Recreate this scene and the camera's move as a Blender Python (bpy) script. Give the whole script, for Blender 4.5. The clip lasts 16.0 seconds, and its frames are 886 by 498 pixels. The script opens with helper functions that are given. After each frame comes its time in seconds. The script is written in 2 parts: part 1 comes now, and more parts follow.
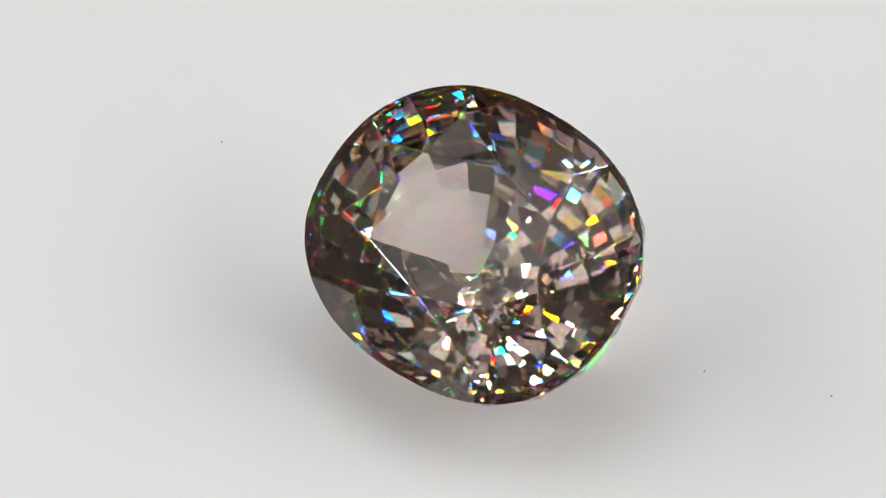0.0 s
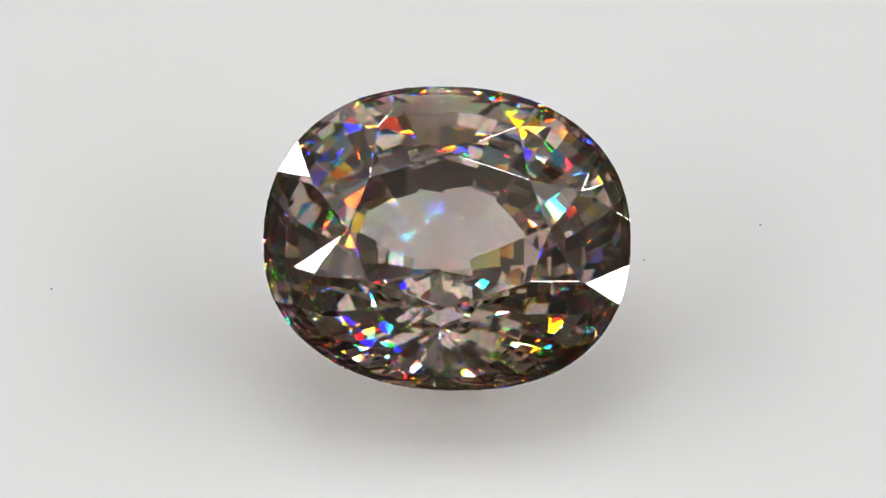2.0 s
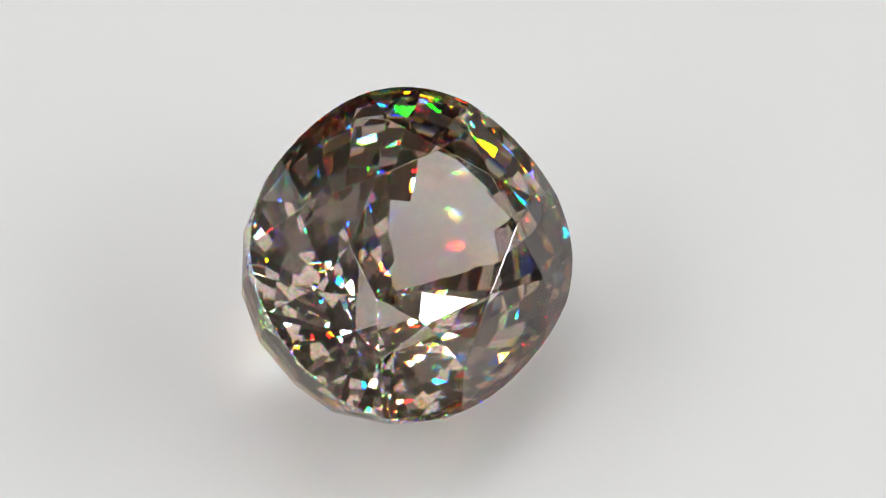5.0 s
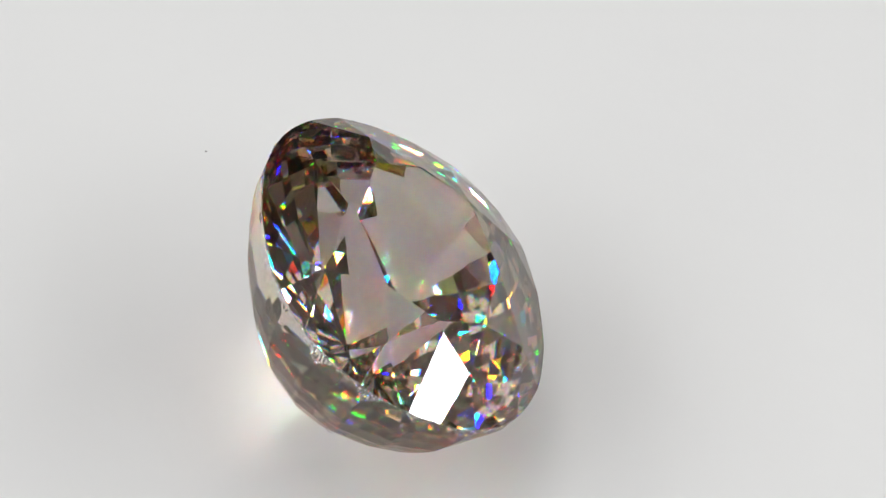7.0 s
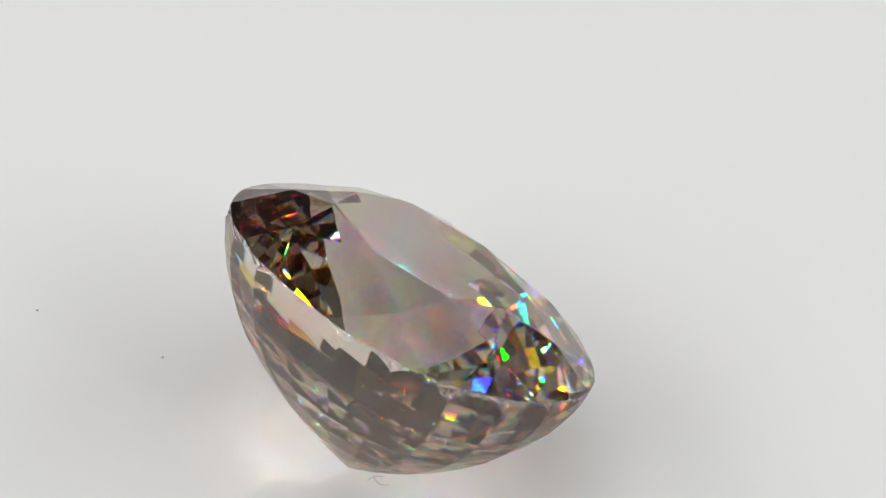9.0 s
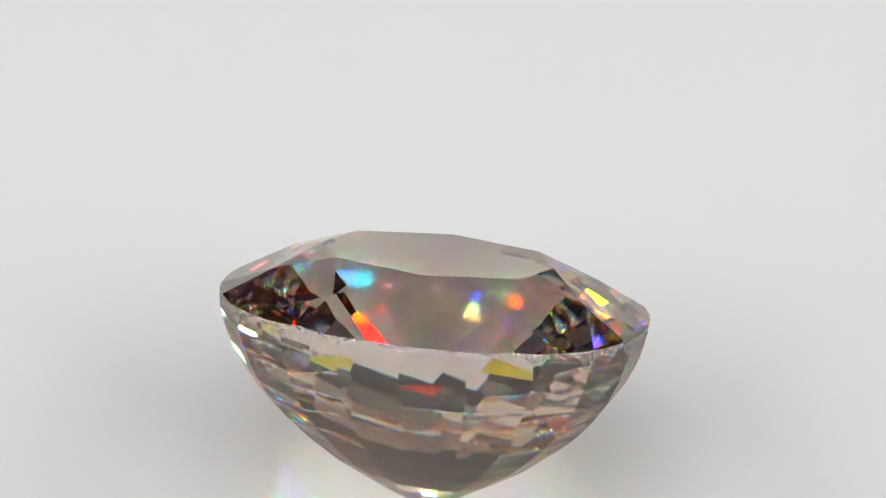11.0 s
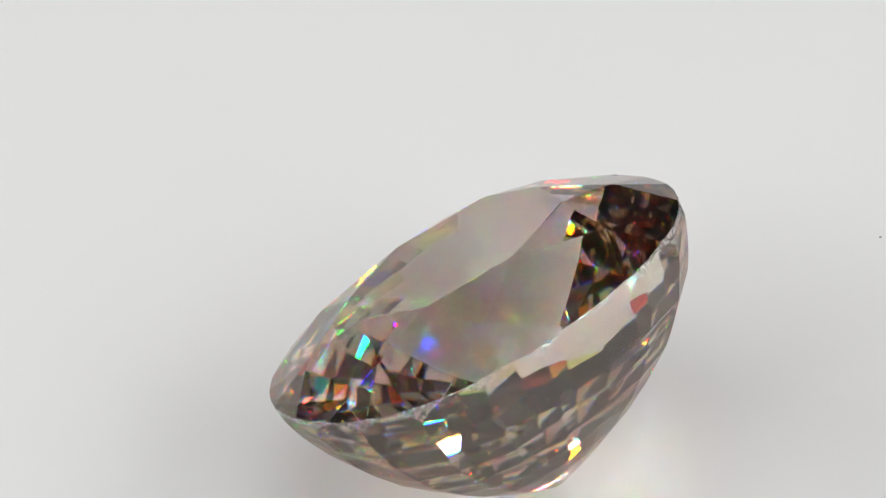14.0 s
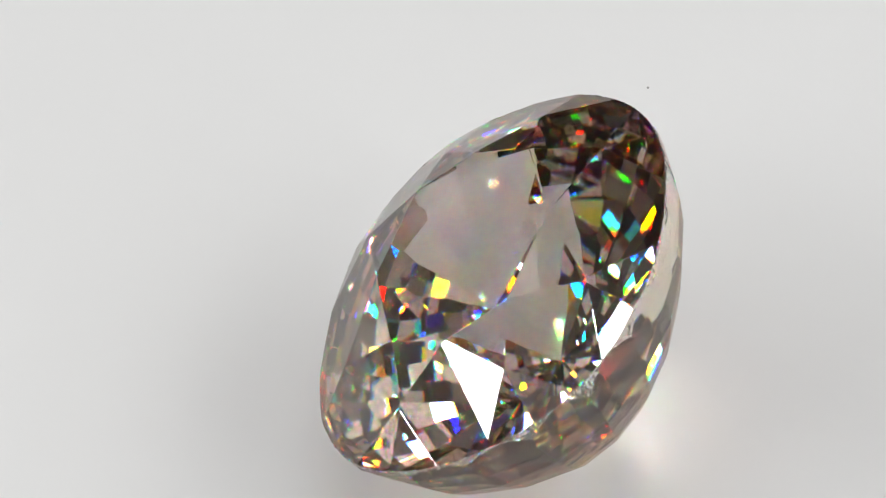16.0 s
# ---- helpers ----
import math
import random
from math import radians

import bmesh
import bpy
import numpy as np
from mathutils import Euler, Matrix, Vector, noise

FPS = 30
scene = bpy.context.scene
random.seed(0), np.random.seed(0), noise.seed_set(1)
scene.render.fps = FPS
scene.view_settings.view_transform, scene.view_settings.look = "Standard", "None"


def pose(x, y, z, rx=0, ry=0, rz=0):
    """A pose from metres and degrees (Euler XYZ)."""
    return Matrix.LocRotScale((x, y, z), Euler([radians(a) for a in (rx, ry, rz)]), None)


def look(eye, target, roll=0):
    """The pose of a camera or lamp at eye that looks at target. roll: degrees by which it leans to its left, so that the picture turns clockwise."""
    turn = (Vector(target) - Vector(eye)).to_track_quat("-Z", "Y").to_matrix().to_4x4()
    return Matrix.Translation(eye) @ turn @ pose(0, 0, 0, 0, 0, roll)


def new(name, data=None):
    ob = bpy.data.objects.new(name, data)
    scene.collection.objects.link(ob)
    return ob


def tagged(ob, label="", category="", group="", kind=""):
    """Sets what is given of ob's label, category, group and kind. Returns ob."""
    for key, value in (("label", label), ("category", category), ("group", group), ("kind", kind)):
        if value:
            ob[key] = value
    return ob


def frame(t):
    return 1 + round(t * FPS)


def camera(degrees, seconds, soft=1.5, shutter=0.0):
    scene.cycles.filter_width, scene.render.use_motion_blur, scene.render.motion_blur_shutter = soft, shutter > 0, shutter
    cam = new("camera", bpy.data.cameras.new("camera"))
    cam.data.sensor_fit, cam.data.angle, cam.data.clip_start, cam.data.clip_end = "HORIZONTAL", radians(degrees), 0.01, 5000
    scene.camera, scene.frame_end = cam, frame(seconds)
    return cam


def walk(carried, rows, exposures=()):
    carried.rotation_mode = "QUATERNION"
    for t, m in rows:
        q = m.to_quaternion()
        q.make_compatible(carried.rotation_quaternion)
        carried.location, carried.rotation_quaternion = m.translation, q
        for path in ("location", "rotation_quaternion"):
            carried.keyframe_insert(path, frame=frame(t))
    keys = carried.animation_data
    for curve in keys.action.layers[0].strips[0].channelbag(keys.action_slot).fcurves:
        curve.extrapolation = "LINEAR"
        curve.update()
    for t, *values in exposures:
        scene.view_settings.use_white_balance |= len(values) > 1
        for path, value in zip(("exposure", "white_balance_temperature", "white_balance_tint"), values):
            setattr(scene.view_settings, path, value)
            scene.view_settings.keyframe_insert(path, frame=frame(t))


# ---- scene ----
MM = 0.001
scene.cycles.max_bounces, scene.cycles.glossy_bounces, scene.cycles.transmission_bounces = 32, 32, 32
scene.cycles.caustics_refractive = scene.cycles.caustics_reflective = True
scene.cycles.sample_clamp_indirect, scene.cycles.blur_glossy = 0, 0.3
TURN_RATE, TURN_START = 18.777, -37.89  # degrees a second, degrees

# ---- camera: distance in mm, elevation, yaw and pitch off the turntable's axis ----
cam = camera(12.0, 16.0, soft=1.2)
CAMERA_ROWS = [
    (0, 117.79, 46.01, 0.098, 0.728),
    (1, 116.73, 46.49, 0.080, 0.741),
    (2, 115.56, 46.90, 0.064, 0.756),
    (3, 114.27, 47.25, 0.050, 0.772),
    (4, 112.87, 47.53, 0.037, 0.789),
    (5, 111.36, 47.75, 0.026, 0.807),
    (6, 109.75, 47.90, 0.017, 0.826),
    (7, 108.05, 47.99, 0.009, 0.845),
    (8, 106.25, 48.00, 0.003, 0.866),
    (9, 104.37, 47.96, -0.002, 0.888),
    (10, 102.41, 47.85, -0.004, 0.912),
    (11, 100.37, 47.67, -0.006, 0.936),
    (12, 98.27, 47.42, -0.005, 0.961),
    (13, 96.10, 47.11, -0.003, 0.987),
    (14, 93.87, 46.74, 0.001, 1.014),
    (15, 91.60, 46.30, 0.007, 1.043),
    (16, 89.28, 45.79, 0.014, 1.072),
]


def camera_pose(dist, elev, yaw, pitch):
    e = radians(elev)
    aim = Vector((0, 0, 3 * MM))
    eye = aim + dist * MM * Vector((0, -math.cos(e), math.sin(e)))
    return look(eye, aim) @ pose(0, 0, 0, pitch, yaw, 0)


walk(cam, [(t, camera_pose(d, e, yw, p)) for t, d, e, yw, p in CAMERA_ROWS], exposures=[(0, 0.0), (16, 0.0)])

# ---- light ----
world = bpy.data.worlds.new("room")
world.use_nodes = True
world.node_tree.nodes["Background"].inputs[0].default_value = (0.9, 0.95, 1, 1)
world.node_tree.nodes["Background"].inputs[1].default_value = 0.02
scene.world = world


def lamp(name, eye, target, size, power, colour=(1, 1, 1), shape="DISK", size_y=None):
    data = bpy.data.lights.new(name, "AREA")
    data.shape, data.size, data.energy, data.color = shape, size, power, colour
    if size_y:
        data.size_y = size_y
    ob = new(name, data)
    ob.matrix_world = look(eye, target)
    return ob


SIDE_POWER, ADDED_TOP_POWER = 0.0085, 0.0046
# two boards of bare LEDs, one on either side, tipped towards the turntable
for side in (-1, 1):
    for row in range(4):
        for col in range(6):
            e, a = radians(24 + 7 * row), radians(-42 + 14 * col)
            eye = 0.205 * Vector((side * math.cos(e) * math.cos(a), math.cos(e) * math.sin(a), math.sin(e)))
            lamp("led_and_added_lamp", eye, (0, 0, 0), 0.0105, SIDE_POWER, (0.985, 0.99, 1.0), "SQUARE")
# unseen grid of small lamps overhead, added for more flashes in the stone
for row in range(5):
    for col in range(5):
        lamp("led_and_added_lamp", (0.035 * (col - 2), -0.01 + 0.036 * row, 0.208), (0, 0, 0), 0.009, ADDED_TOP_POWER, (0.985, 0.99, 1.0), "SQUARE")
# unseen panels of uneven brightness with gaps, added overhead to vary the stone's tones
panel_rnd = random.Random(5)
for row in range(5):
    for col in range(4):
        x, y = 0.105 * (col - 1.5), 0.075 * (row - 2.1)
        lamp("added_panel", (x, y, 0.213), (x, y, 0), 0.088, 0.0079 * panel_rnd.choice((0.15, 0.4, 1.2, 2.2)), (1, 0.99, 0.98), "RECTANGLE", 0.060)


# ---- materials ----
def material(name):
    m = bpy.data.materials.new(name)
    m.use_nodes = True
    m.node_tree.nodes.clear()
    return m, m.node_tree.nodes, m.node_tree.links


def add_output(n, l, shader):
    out = n.new("ShaderNodeOutputMaterial")
    l.new(shader, out.inputs["Surface"])


def gem_glass(name, colour, inner, iors, rough=0.0):
    """Clear brown stone: reflection by its index, and five refractions from red to blue, since its colours bend differently.
    colour: what passes through its face; inner: what is thrown back, dimmer for the longer way through the stone."""
    m, n, l = material(name)
    masks = [(0.6, 0, 0), (0.4, 0.3, 0), (0, 0.4, 0), (0, 0.3, 0.4), (0, 0, 0.6)]
    shader = None
    for ior, mask in zip(iors, masks):
        r = n.new("ShaderNodeBsdfRefraction")
        r.inputs["Color"].default_value = (*[c * k for c, k in zip(colour, mask)], 1)
        r.inputs["Roughness"].default_value, r.inputs["IOR"].default_value = rough, ior
        if shader is None:
            shader = r.outputs[0]
        else:
            add = n.new("ShaderNodeAddShader")
            l.new(shader, add.inputs[0])
            l.new(r.outputs[0], add.inputs[1])
            shader = add.outputs[0]
    gloss, fresnel, mix = n.new("ShaderNodeBsdfGlossy"), n.new("ShaderNodeFresnel"), n.new("ShaderNodeMixShader")
    gloss.inputs["Color"].default_value = (*inner, 1)
    gloss.inputs["Roughness"].default_value = rough
    fresnel.inputs["IOR"].default_value = sum(iors) / len(iors)
    l.new(fresnel.outputs[0], mix.inputs[0])
    l.new(shader, mix.inputs[1])
    l.new(gloss.outputs[0], mix.inputs[2])
    add_output(n, l, mix.outputs[0])
    return m


def frosted(name):
    """Ground, unpolished stone: pale and grainy, with glints."""
    m, n, l = material(name)
    pos, tex, ramp = n.new("ShaderNodeTexCoord"), n.new("ShaderNodeTexNoise"), n.new("ShaderNodeMapRange")
    tex.inputs["Scale"].default_value, tex.inputs["Detail"].default_value = 9000, 2
    ramp.inputs["To Min"].default_value, ramp.inputs["To Max"].default_value = 0.04, 0.22
    l.new(pos.outputs["Object"], tex.inputs["Vector"])
    l.new(tex.outputs["Fac"], ramp.inputs["Value"])
    p = n.new("ShaderNodeBsdfPrincipled")
    p.inputs["Base Color"].default_value = (0.86, 0.82, 0.79, 1)
    p.inputs["IOR"].default_value, p.inputs["Transmission Weight"].default_value = 1.94, 0.85
    l.new(ramp.outputs[0], p.inputs["Roughness"])
    add_output(n, l, p.outputs[0])
    return m


def matte(name, colour, rough=0.5, scale=300.0, vary=0.02, bump=0.02, coat=0.0):
    m, n, l = material(name)
    pos = n.new("ShaderNodeTexCoord")
    coarse, fine = n.new("ShaderNodeTexNoise"), n.new("ShaderNodeTexNoise")
    coarse.inputs["Scale"].default_value, fine.inputs["Scale"].default_value = scale * 0.15, scale * 8
    for tex in (coarse, fine):
        tex.inputs["Detail"].default_value = 4
        l.new(pos.outputs["Object"], tex.inputs["Vector"])
    ramp = n.new("ShaderNodeMapRange")
    ramp.inputs["To Min"].default_value, ramp.inputs["To Max"].default_value = 1 - vary, 1 + vary
    l.new(coarse.outputs["Fac"], ramp.inputs["Value"])
    mul = n.new("ShaderNodeVectorMath")
    mul.operation = "SCALE"
    mul.inputs[0].default_value = colour
    l.new(ramp.outputs[0], mul.inputs["Scale"])
    b = n.new("ShaderNodeBump")
    b.inputs["Strength"].default_value, b.inputs["Distance"].default_value = bump, 0.0002
    l.new(fine.outputs["Fac"], b.inputs["Height"])
    p = n.new("ShaderNodeBsdfPrincipled")
    l.new(mul.outputs[0], p.inputs["Base Color"])
    p.inputs["Roughness"].default_value = rough
    p.inputs["Coat Weight"].default_value = coat
    p.inputs["Coat Roughness"].default_value = 0.25
    l.new(b.outputs[0], p.inputs["Normal"])
    add_output(n, l, p.outputs[0])
    return m


STONE = (0.985, 0.952, 0.932)
BODY = (0.95, 0.885, 0.835)
INNER = (0.77, 0.705, 0.665)
INDICES = (1.920, 1.930, 1.94, 1.951, 1.963)
stone_crown = gem_glass("stone_crown", STONE, STONE, INDICES)
stone_body = gem_glass("stone_body", BODY, INNER, INDICES)
stone_rim = frosted("stone_rim")
white_plastic = matte("white_plastic", (0.80, 0.80, 0.79), 0.35, vary=0.012)
# greys of the unseen box that the stone mirrors
unseen_grey = matte("unseen_grey", (0.27, 0.257, 0.247), 0.8, 40)
unseen_dark_grey = matte("unseen_dark_grey", (0.11, 0.107, 0.104), 0.9, 60)
unseen_black = matte("unseen_black", (0.05, 0.047, 0.045), 0.8, 40)
dust_dark = matte("dust_dark", (0.36, 0.35, 0.34), 0.9)
# white of the grains that imitate glints on the rim
glint_white = matte("glint_white", (0.86, 0.85, 0.83), 0.15, coat=0.6)
dust_pale = matte("dust_pale", (0.9, 0.9, 0.9), 0.6)


# ---- helpers for meshes ----
def part(name, bm, mat, parent=None, label=""):
    me = bpy.data.meshes.new(name)
    bm.to_mesh(me)
    bm.free()
    me.materials.append(mat)
    ob = new(name, me)
    ob.parent = parent
    return tagged(ob, label)


def box(name, x0, x1, y0, y1, z0, z1, mat):
    bm = bmesh.new()
    bmesh.ops.create_cube(bm, size=1)
    for v in bm.verts:
        v.co = Vector(((x0 + x1) / 2 + v.co.x * (x1 - x0), (y0 + y1) / 2 + v.co.y * (y1 - y0), (z0 + z1) / 2 + v.co.z * (z1 - z0)))
    bmesh.ops.bevel(bm, geom=bm.edges[:], offset=0.001, segments=2, affect="EDGES")
    return part(name, bm, mat)


# ---- unseen box added round the turntable, its greys set for the stone's reflections ----
W = 0.25
FLOOR_Z = -0.012
tagged(box("floor", -W, W, -W, W, FLOOR_Z - 0.01, FLOOR_Z, unseen_grey), "unseen matt grey floor added to lift the stone's dark facets", "floor", kind="structure")
tagged(box("unseen_wall_north", -W, W, W, W + 0.004, FLOOR_Z, 0.22, unseen_black), "unseen matt black back wall added for dark facets in the stone", "wall", kind="structure")
tagged(box("unseen_wall_west", -W - 0.004, -W, -W, W, FLOOR_Z, 0.22, unseen_grey), "unseen matt grey side wall added to lift the stone's dark facets", "wall", kind="structure")
tagged(box("unseen_wall_east", W, W + 0.004, -W, W, FLOOR_Z, 0.22, unseen_grey), "unseen matt grey side wall added to lift the stone's dark facets", "wall", kind="structure")
tagged(box("unseen_wall_south", -W, W, -W - 0.004, -W, FLOOR_Z, 0.22, unseen_dark_grey), "unseen dark grey wall behind the camera, added to darken the lower facets", "wall", kind="structure")
tagged(box("ceiling", -W, W, -W, W, 0.2201, 0.224, unseen_grey), "unseen grey ceiling added to lift the stone's dark facets", "ceiling", kind="structure")


def make_turntable():
    thing = tagged(new("turntable"), "glossy white plastic turntable platter with specks of dust", "turntable")
    bm = bmesh.new()
    # round platter with a rounded rim, its top at z = 0
    profile = [(0.0, 0.0), (0.055, 0.0), (0.0558, -0.0003), (0.0562, -0.0011), (0.0562, -0.006), (0.0556, -0.0068), (0.0, -0.007)]
    rings = [[bm.verts.new((r * math.cos(2 * math.pi * k / 128), r * math.sin(2 * math.pi * k / 128), z)) for k in range(128)] for r, z in profile[1:-1]]
    for lo, hi in zip(rings, rings[1:]):
        for k in range(128):
            bm.faces.new((lo[k], hi[k], hi[(k + 1) % 128], lo[(k + 1) % 128]))
    bm.faces.new(rings[0])
    bm.faces.new(list(reversed(rings[-1])))
    part("platter", bm, white_plastic, thing)
    bm = bmesh.new()
    bmesh.ops.create_cone(bm, cap_ends=True, segments=48, radius1=0.045, radius2=0.04, depth=0.005, matrix=pose(0, 0, -0.0095))
    part("foot", bm, white_plastic, thing)
    # dust lying on the platter, places in millimetres
    rnd = random.Random(3)
    for x, y, size, mat in ((5.61, 4.58, 0.035, dust_dark), (9.0, 6.0, 0.035, dust_dark), (-11.31, 3.35, 0.035, dust_dark)):
        bm = bmesh.new()
        bmesh.ops.create_icosphere(bm, subdivisions=2, radius=size)
        for v in bm.verts:
            v.co *= rnd.uniform(0.6, 1.2)
            v.co.z *= 0.4
        bmesh.ops.transform(bm, matrix=Matrix.Scale(MM, 4) @ pose(x, y, size * 0.35, 0, 0, rnd.uniform(0, 180)), verts=bm.verts[:])
        part("dust_speck", bm, mat, thing, "tiny dark speck of dust")
    # two short hairs of lint caught by the stone
    for x, y, turn, bend in ((-1.18, 3.05, 20, 0.10), (-1.02, 3.12, 75, -0.08)):
        bm = bmesh.new()
        rings = []
        for i in range(9):
            u = i / 8 - 0.5
            c = Vector((0.42 * u, bend * (1 - 4 * u * u), 0.012 + 0.06 * (u + 0.5) ** 2))
            rings.append([bm.verts.new(c + Vector((0, 0.008 * math.cos(a), 0.008 * math.sin(a)))) for a in (0, 2.1, 4.2)])
        for lo, hi in zip(rings, rings[1:]):
            for k in range(3):
                bm.faces.new((lo[k], lo[(k + 1) % 3], hi[(k + 1) % 3], hi[k]))
        bm.faces.new(rings[0])
        bm.faces.new(list(reversed(rings[-1])))
        bmesh.ops.transform(bm, matrix=Matrix.Scale(MM, 4) @ pose(x, y, 0, 0, 0, turn), verts=bm.verts[:])
        part("fibre", bm, dust_dark, thing, "short grey hair of lint")
    return thing


# ---- the stone: a convex solid cut by its facet planes, in millimetres ----
GA, GB, GN = 5.0, 4.205, 2.294          # half length, half width, squareness of the outline
UNEVEN = ((2, 0.0, -0.025), (3, -0.018, -0.017), (4, 0.008, 0.022))  # how the outline strays from a true oval
TABLE_A, TABLE_B = 0.542, 0.507
CROWN, RIM, DEPTH = 1.189, 0.050, 5.100
BELLY = (0.345, -0.119, -0.208, 0.011, 2.250)
CULET_X, CULET_Y = -0.123, -0.521
TILT, ROLL, SPIN, OFF_X, OFF_Y = 33.11, 1.73, -0.34, -0.002, 1.004
COLUMNS = 20


def support(phi, a, b):
    m = GN / (GN - 1)
    return (abs(a * math.cos(phi)) ** m + abs(b * math.sin(phi)) ** m) ** (1 / m)


def outline(phi, a=GA, b=GB):
    """How far the outline reaches towards phi."""
    h = support(phi, a, b)
    return h + sum(c * math.cos(k * phi) + s * math.sin(k * phi) for k, c, s in UNEVEN) if a == GA else h


def rim_point(phi, a=GA, b=GB):
    """The point of the outline that faces phi."""
    d = 1e-4
    h, slope = outline(phi, a, b), (outline(phi + d, a, b) - outline(phi - d, a, b)) / (2 * d)
    return Vector((h * math.cos(phi) - slope * math.sin(phi), h * math.sin(phi) + slope * math.cos(phi), 0))


def even_angles(count, shift=0.0):
    """Facing angles of facets that are equally wide along the stone's outline."""
    steps = 2880
    points = [rim_point(2 * math.pi * k / steps) for k in range(steps + 1)]
    run = [0.0]
    for p, q in zip(points, points[1:]):
        run.append(run[-1] + (q - p).length)
    return [2 * math.pi * float(np.interp((k + shift) / count * run[-1], run, range(steps + 1))) / steps for k in range(count)]


def belly_point(phi, q):
    """A point of the rounded belly, q of the way down from the rim to the culet."""
    c0, c1, c2, c3, power = BELLY
    c = c0 + c1 * math.cos(phi) ** 2 + c2 * math.sin(phi) + c3 * math.cos(phi)
    p = rim_point(phi) * (1 - c * q - (1 - c) * q ** power) + Vector((CULET_X, CULET_Y, 0)) * q
    p.z = -RIM - DEPTH * q
    return p


def stone_planes():
    """Facet planes: kind, outward normal, distance."""
    rnd = random.Random(7)
    planes = [("table", Vector((0, 0, 1)), CROWN)]

    def add(kind, normal, point, wobble=0.0):
        normal = normal + Vector([radians(rnd.uniform(-wobble, wobble)) for _ in range(3)])
        normal.normalize()
        planes.append((kind, normal, normal.dot(point)))

    def sloped(phi, beta):
        return Vector((math.sin(beta) * math.cos(phi), math.sin(beta) * math.sin(phi), math.cos(beta)))

    up = Vector((0, 0, 1))
    mains = []
    for k in range(8):
        # eight kites from the table's corners down to the rim
        phi = math.pi * k / 4
        way = Vector((math.cos(phi), math.sin(phi), 0))
        corner, foot = rim_point(phi, GA * TABLE_A, GB * TABLE_B) + up * CROWN, rim_point(phi) + up * RIM
        normal = sloped(phi, math.atan2(CROWN - RIM, (foot - corner).dot(way)))
        mains.append((normal, normal.dot(foot), corner))
        add("crown", normal, foot, 0.2)
    for k in range(8):
        (n0, d0, c0), (n1, d1, c1) = mains[k], mains[(k + 1) % 8]
        # where two kites meet: the tip of the star facet between them
        height = RIM + (CROWN - RIM) * 0.60
        x, y = np.linalg.solve([[n0.x, n0.y], [n1.x, n1.y]], [d0 - n0.z * height, d1 - n1.z * height])
        tip = Vector((float(x), float(y), height))
        star = (c1 - c0).cross(tip - c0)
        add("crown", star if star.z > 0 else -star, tip, 0.1)
        for phi in (math.pi * (k + 0.25) / 4, math.pi * (k + 0.75) / 4):
            foot = rim_point(phi) + up * RIM
            way = Vector((math.cos(phi), math.sin(phi), 0))
            add("crown", sloped(phi, math.atan2(height - RIM, (foot - tip).dot(way))), foot, 0.1)
    for k in range(96):
        phi = 2 * math.pi * (k + 0.5) / 96
        add("girdle", Vector((math.cos(phi), math.sin(phi), 0)), rim_point(phi))
    # the belly: rows of step facets in columns that run down to the culet
    for row, q in enumerate((0.02, 0.12, 0.23, 0.34, 0.45, 0.56, 0.67, 0.78, 0.88, 0.95)):
        for phi in even_angles(COLUMNS, 0.5):
            d = 1e-3
            along = belly_point(phi + d, q) - belly_point(phi - d, q)
            down = belly_point(phi, q + d) - belly_point(phi, q - d)
            normal = down.cross(along).normalized()
            p = belly_point(phi, q)
            normal = normal if normal.dot(p - Vector((0, 0, -1.5))) > 0 else -normal
            add("pavilion", normal + up * (-0.018 if row % 2 else 0.018), p * 0.997, 0.9)
    return planes


def roughen(bm):
    """Break the ground rim into many small chips; its two borders stay where they are."""
    rnd = random.Random(21)
    bmesh.ops.triangulate(bm, faces=bm.faces[:])
    bmesh.ops.subdivide_edges(bm, edges=bm.edges[:], cuts=4, use_grid_fill=True)
    border = {v for e in bm.edges if e.is_boundary for v in e.verts}
    for v in bm.verts:
        if v not in border:
            v.co += Vector([rnd.uniform(-1, 1) for _ in range(3)]) * 0.020 * MM


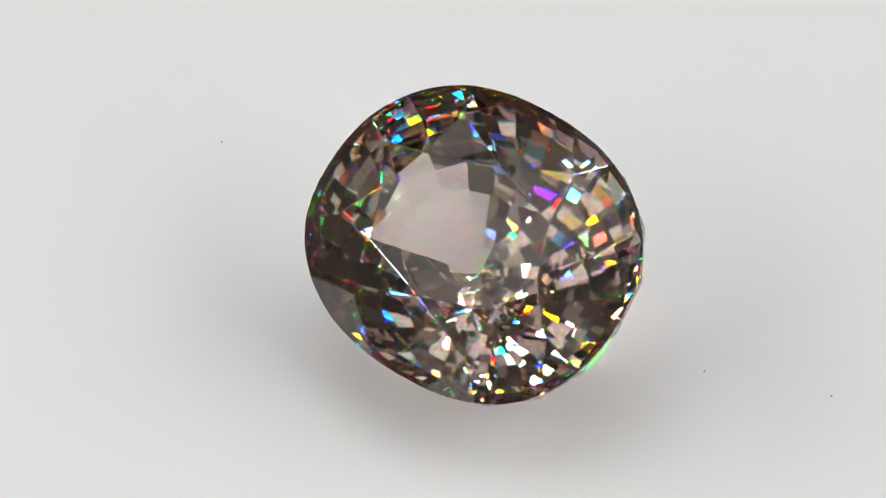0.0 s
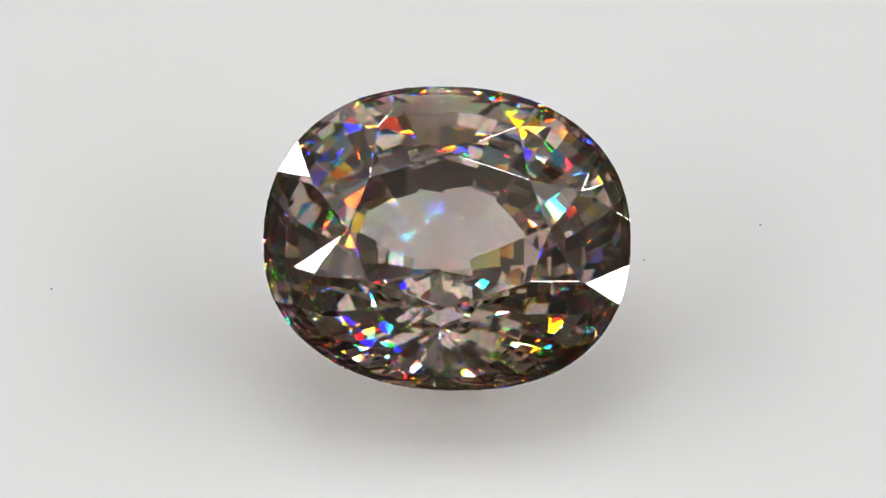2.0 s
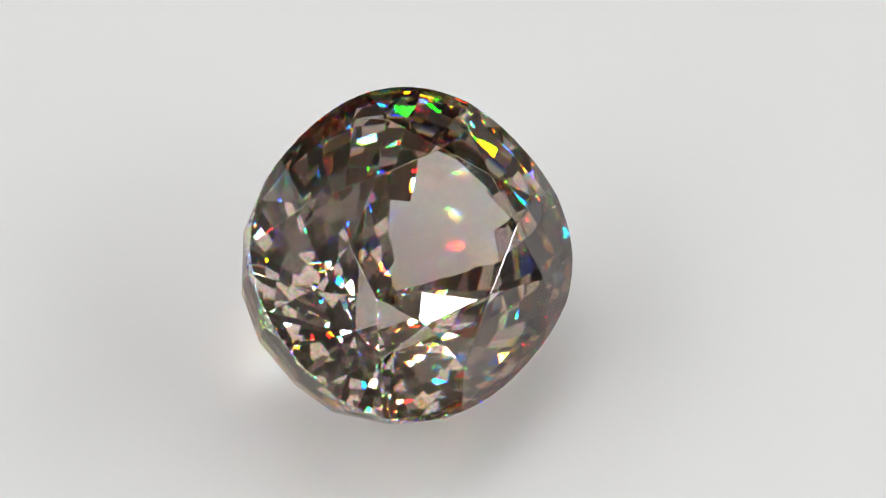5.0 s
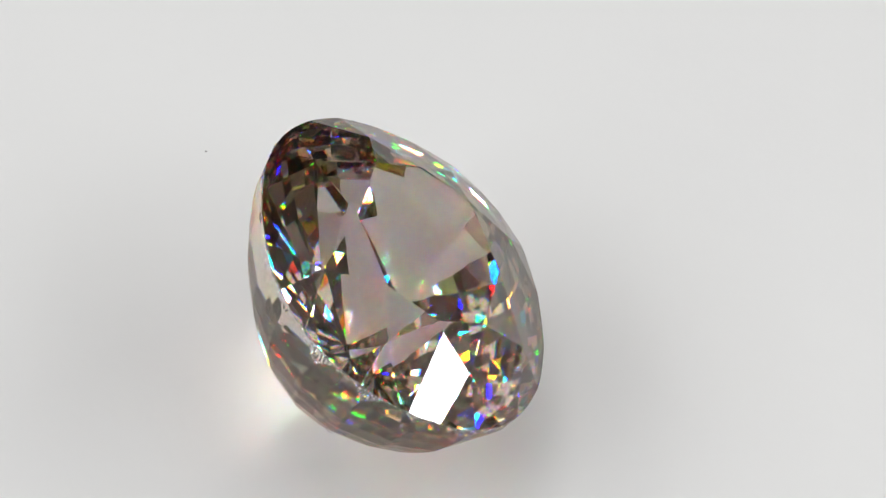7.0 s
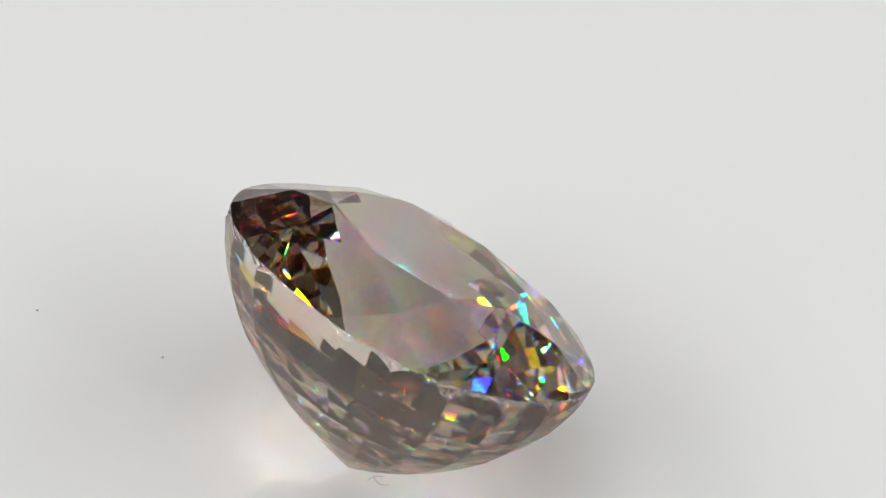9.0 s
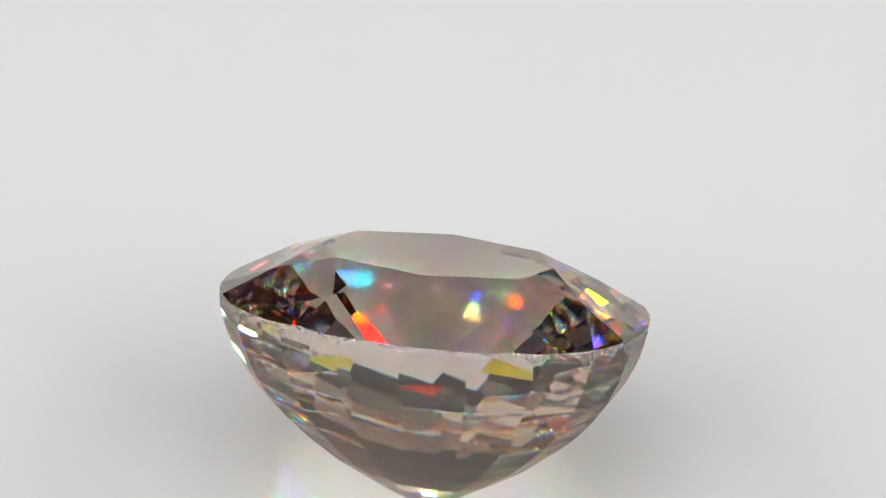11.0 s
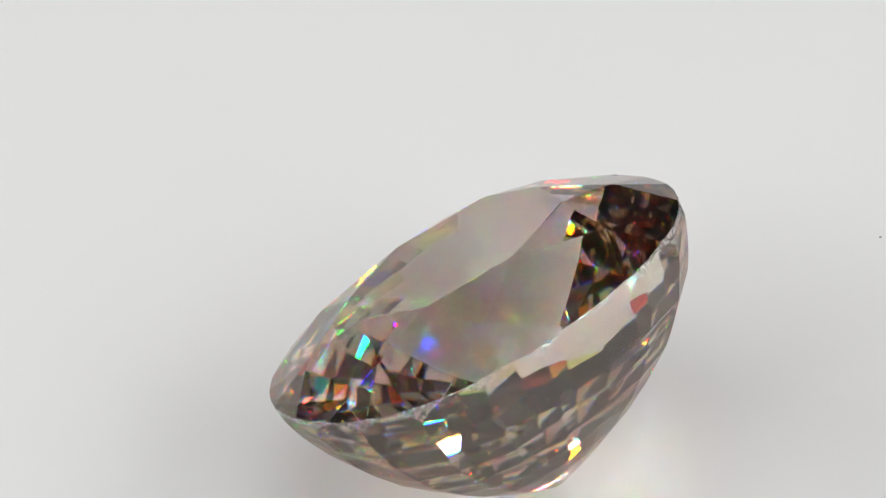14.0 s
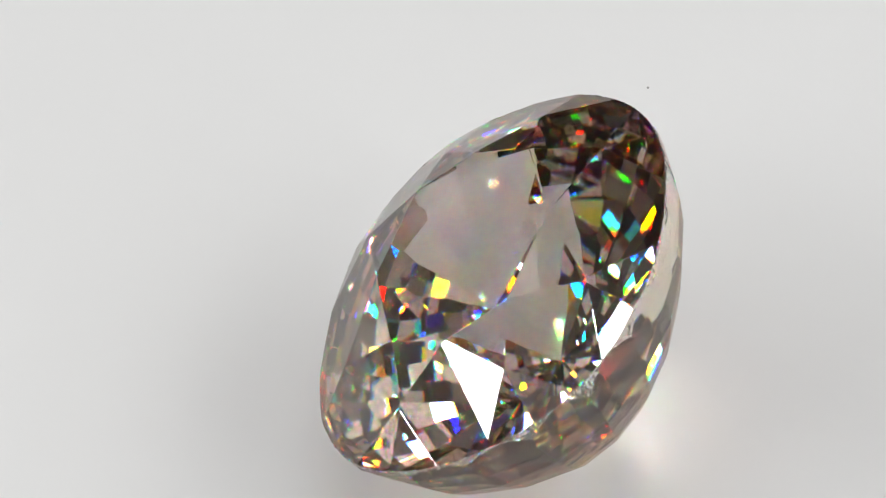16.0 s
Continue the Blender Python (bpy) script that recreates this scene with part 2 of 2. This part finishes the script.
def make_gemstone():
    bm = bmesh.new()
    bmesh.ops.create_cube(bm, size=30)
    kinds = ["table", "crown", "girdle", "pavilion"]
    layer = bm.faces.layers.int.new("kind")
    for kind, normal, d in stone_planes():
        cut = bmesh.ops.bisect_plane(bm, geom=bm.verts[:] + bm.edges[:] + bm.faces[:], dist=1e-5, plane_co=normal * d, plane_no=normal, clear_outer=True)
        edges = [g for g in cut["geom_cut"] if isinstance(g, bmesh.types.BMEdge) and g.is_boundary]
        if len(edges) < 3:
            continue
        made = bmesh.ops.edgeloop_fill(bm, edges=edges)["faces"]
        for f in made:
            f[layer] = kinds.index(kind)
    bmesh.ops.remove_doubles(bm, verts=bm.verts[:], dist=1e-4)
    # worn crown edges
    worn = [e for e in bm.edges if len(e.link_faces) == 2 and all(f[layer] < 2 for f in e.link_faces)]
    made = bmesh.ops.bevel(bm, geom=worn, offset=0.012, segments=1, affect="EDGES")["faces"]
    bmesh.ops.recalc_face_normals(bm, faces=bm.faces[:])
    for f in made:
        f[layer] = 1
    m = pose(0, 0, 0, TILT) @ pose(0, 0, 0, 0, ROLL) @ pose(0, 0, 0, 0, 0, SPIN)
    low = min((m @ v.co).z for v in bm.verts)
    m = Matrix.Scale(MM, 4) @ Matrix.Translation((OFF_X, OFF_Y, -low)) @ m
    bmesh.ops.transform(bm, matrix=m, verts=bm.verts[:])
    thing = tagged(new("gemstone"), "clear brown faceted oval gemstone lying tilted on a white turntable", "gemstone")
    looks = {"table": stone_crown, "crown": stone_crown, "girdle": stone_rim, "pavilion": stone_body}
    labels = {"table": "flat polished table facet", "crown": "kite and star facets flashing colour", "girdle": "thin sparkling ground rim", "pavilion": "rows of grey-brown step facets"}
    for i, kind in enumerate(kinds):
        piece = bm.copy()
        bmesh.ops.delete(piece, geom=[f for f in piece.faces if f[piece.faces.layers.int["kind"]] != i], context="FACES")
        if kind == "girdle":
            roughen(piece)
        part(kind, piece, looks[kind], thing, labels[kind])
    bm.free()
    # small white grains along the ground rim, standing in for its glints of light
    rnd = random.Random(31)
    rim_glints = bmesh.new()
    for k in range(300):
        phi, r = rnd.uniform(0, 2 * math.pi), rnd.uniform(0.010, 0.024)
        at = rim_point(phi) * 1.001 + Vector((0, 0, rnd.uniform(-1.1, 1.1) * RIM))
        turn = Euler([rnd.uniform(0, 3) for _ in range(3)]).to_matrix()
        v = [rim_glints.verts.new(at + turn @ Vector(c) * r) for c in ((1, 0, 0), (-1, 0, 0), (0, 0.7, 0), (0, -0.7, 0), (0, 0, 0.8), (0, 0, -0.8))]
        for a, b, c in ((0, 2, 4), (2, 1, 4), (1, 3, 4), (3, 0, 4), (2, 0, 5), (1, 2, 5), (3, 1, 5), (0, 3, 5)):
            rim_glints.faces.new((v[a], v[b], v[c]))
    bmesh.ops.transform(rim_glints, matrix=m, verts=rim_glints.verts[:])
    tagged(part("rim_glints", rim_glints, glint_white, thing, "white grains standing in for glints along the ground rim"), kind="stuff")
    # dust on the table, in the stone's own millimetres
    rnd = random.Random(11)
    for k in range(12):
        x, y = rnd.uniform(-2.3, 2.3), rnd.uniform(-1.6, 1.6)
        size = rnd.uniform(0.008, 0.016)
        speck = bmesh.new()
        bmesh.ops.create_icosphere(speck, subdivisions=1, radius=size)
        for v in speck.verts:
            v.co *= rnd.uniform(0.6, 1.2)
        bmesh.ops.transform(speck, matrix=m @ pose(x, y, CROWN + size * 0.6), verts=speck.verts[:])
        part("dust_speck", speck, dust_pale, thing, "tiny pale speck of dust")
    return thing


turntable = make_turntable()
gemstone = make_gemstone()


def motions():
    rows = [(t / 4, pose(0, 0, 0, 0, 0, TURN_START + TURN_RATE * t / 4)) for t in range(65)]
    walk(turntable, rows)
    walk(gemstone, rows)


motions()
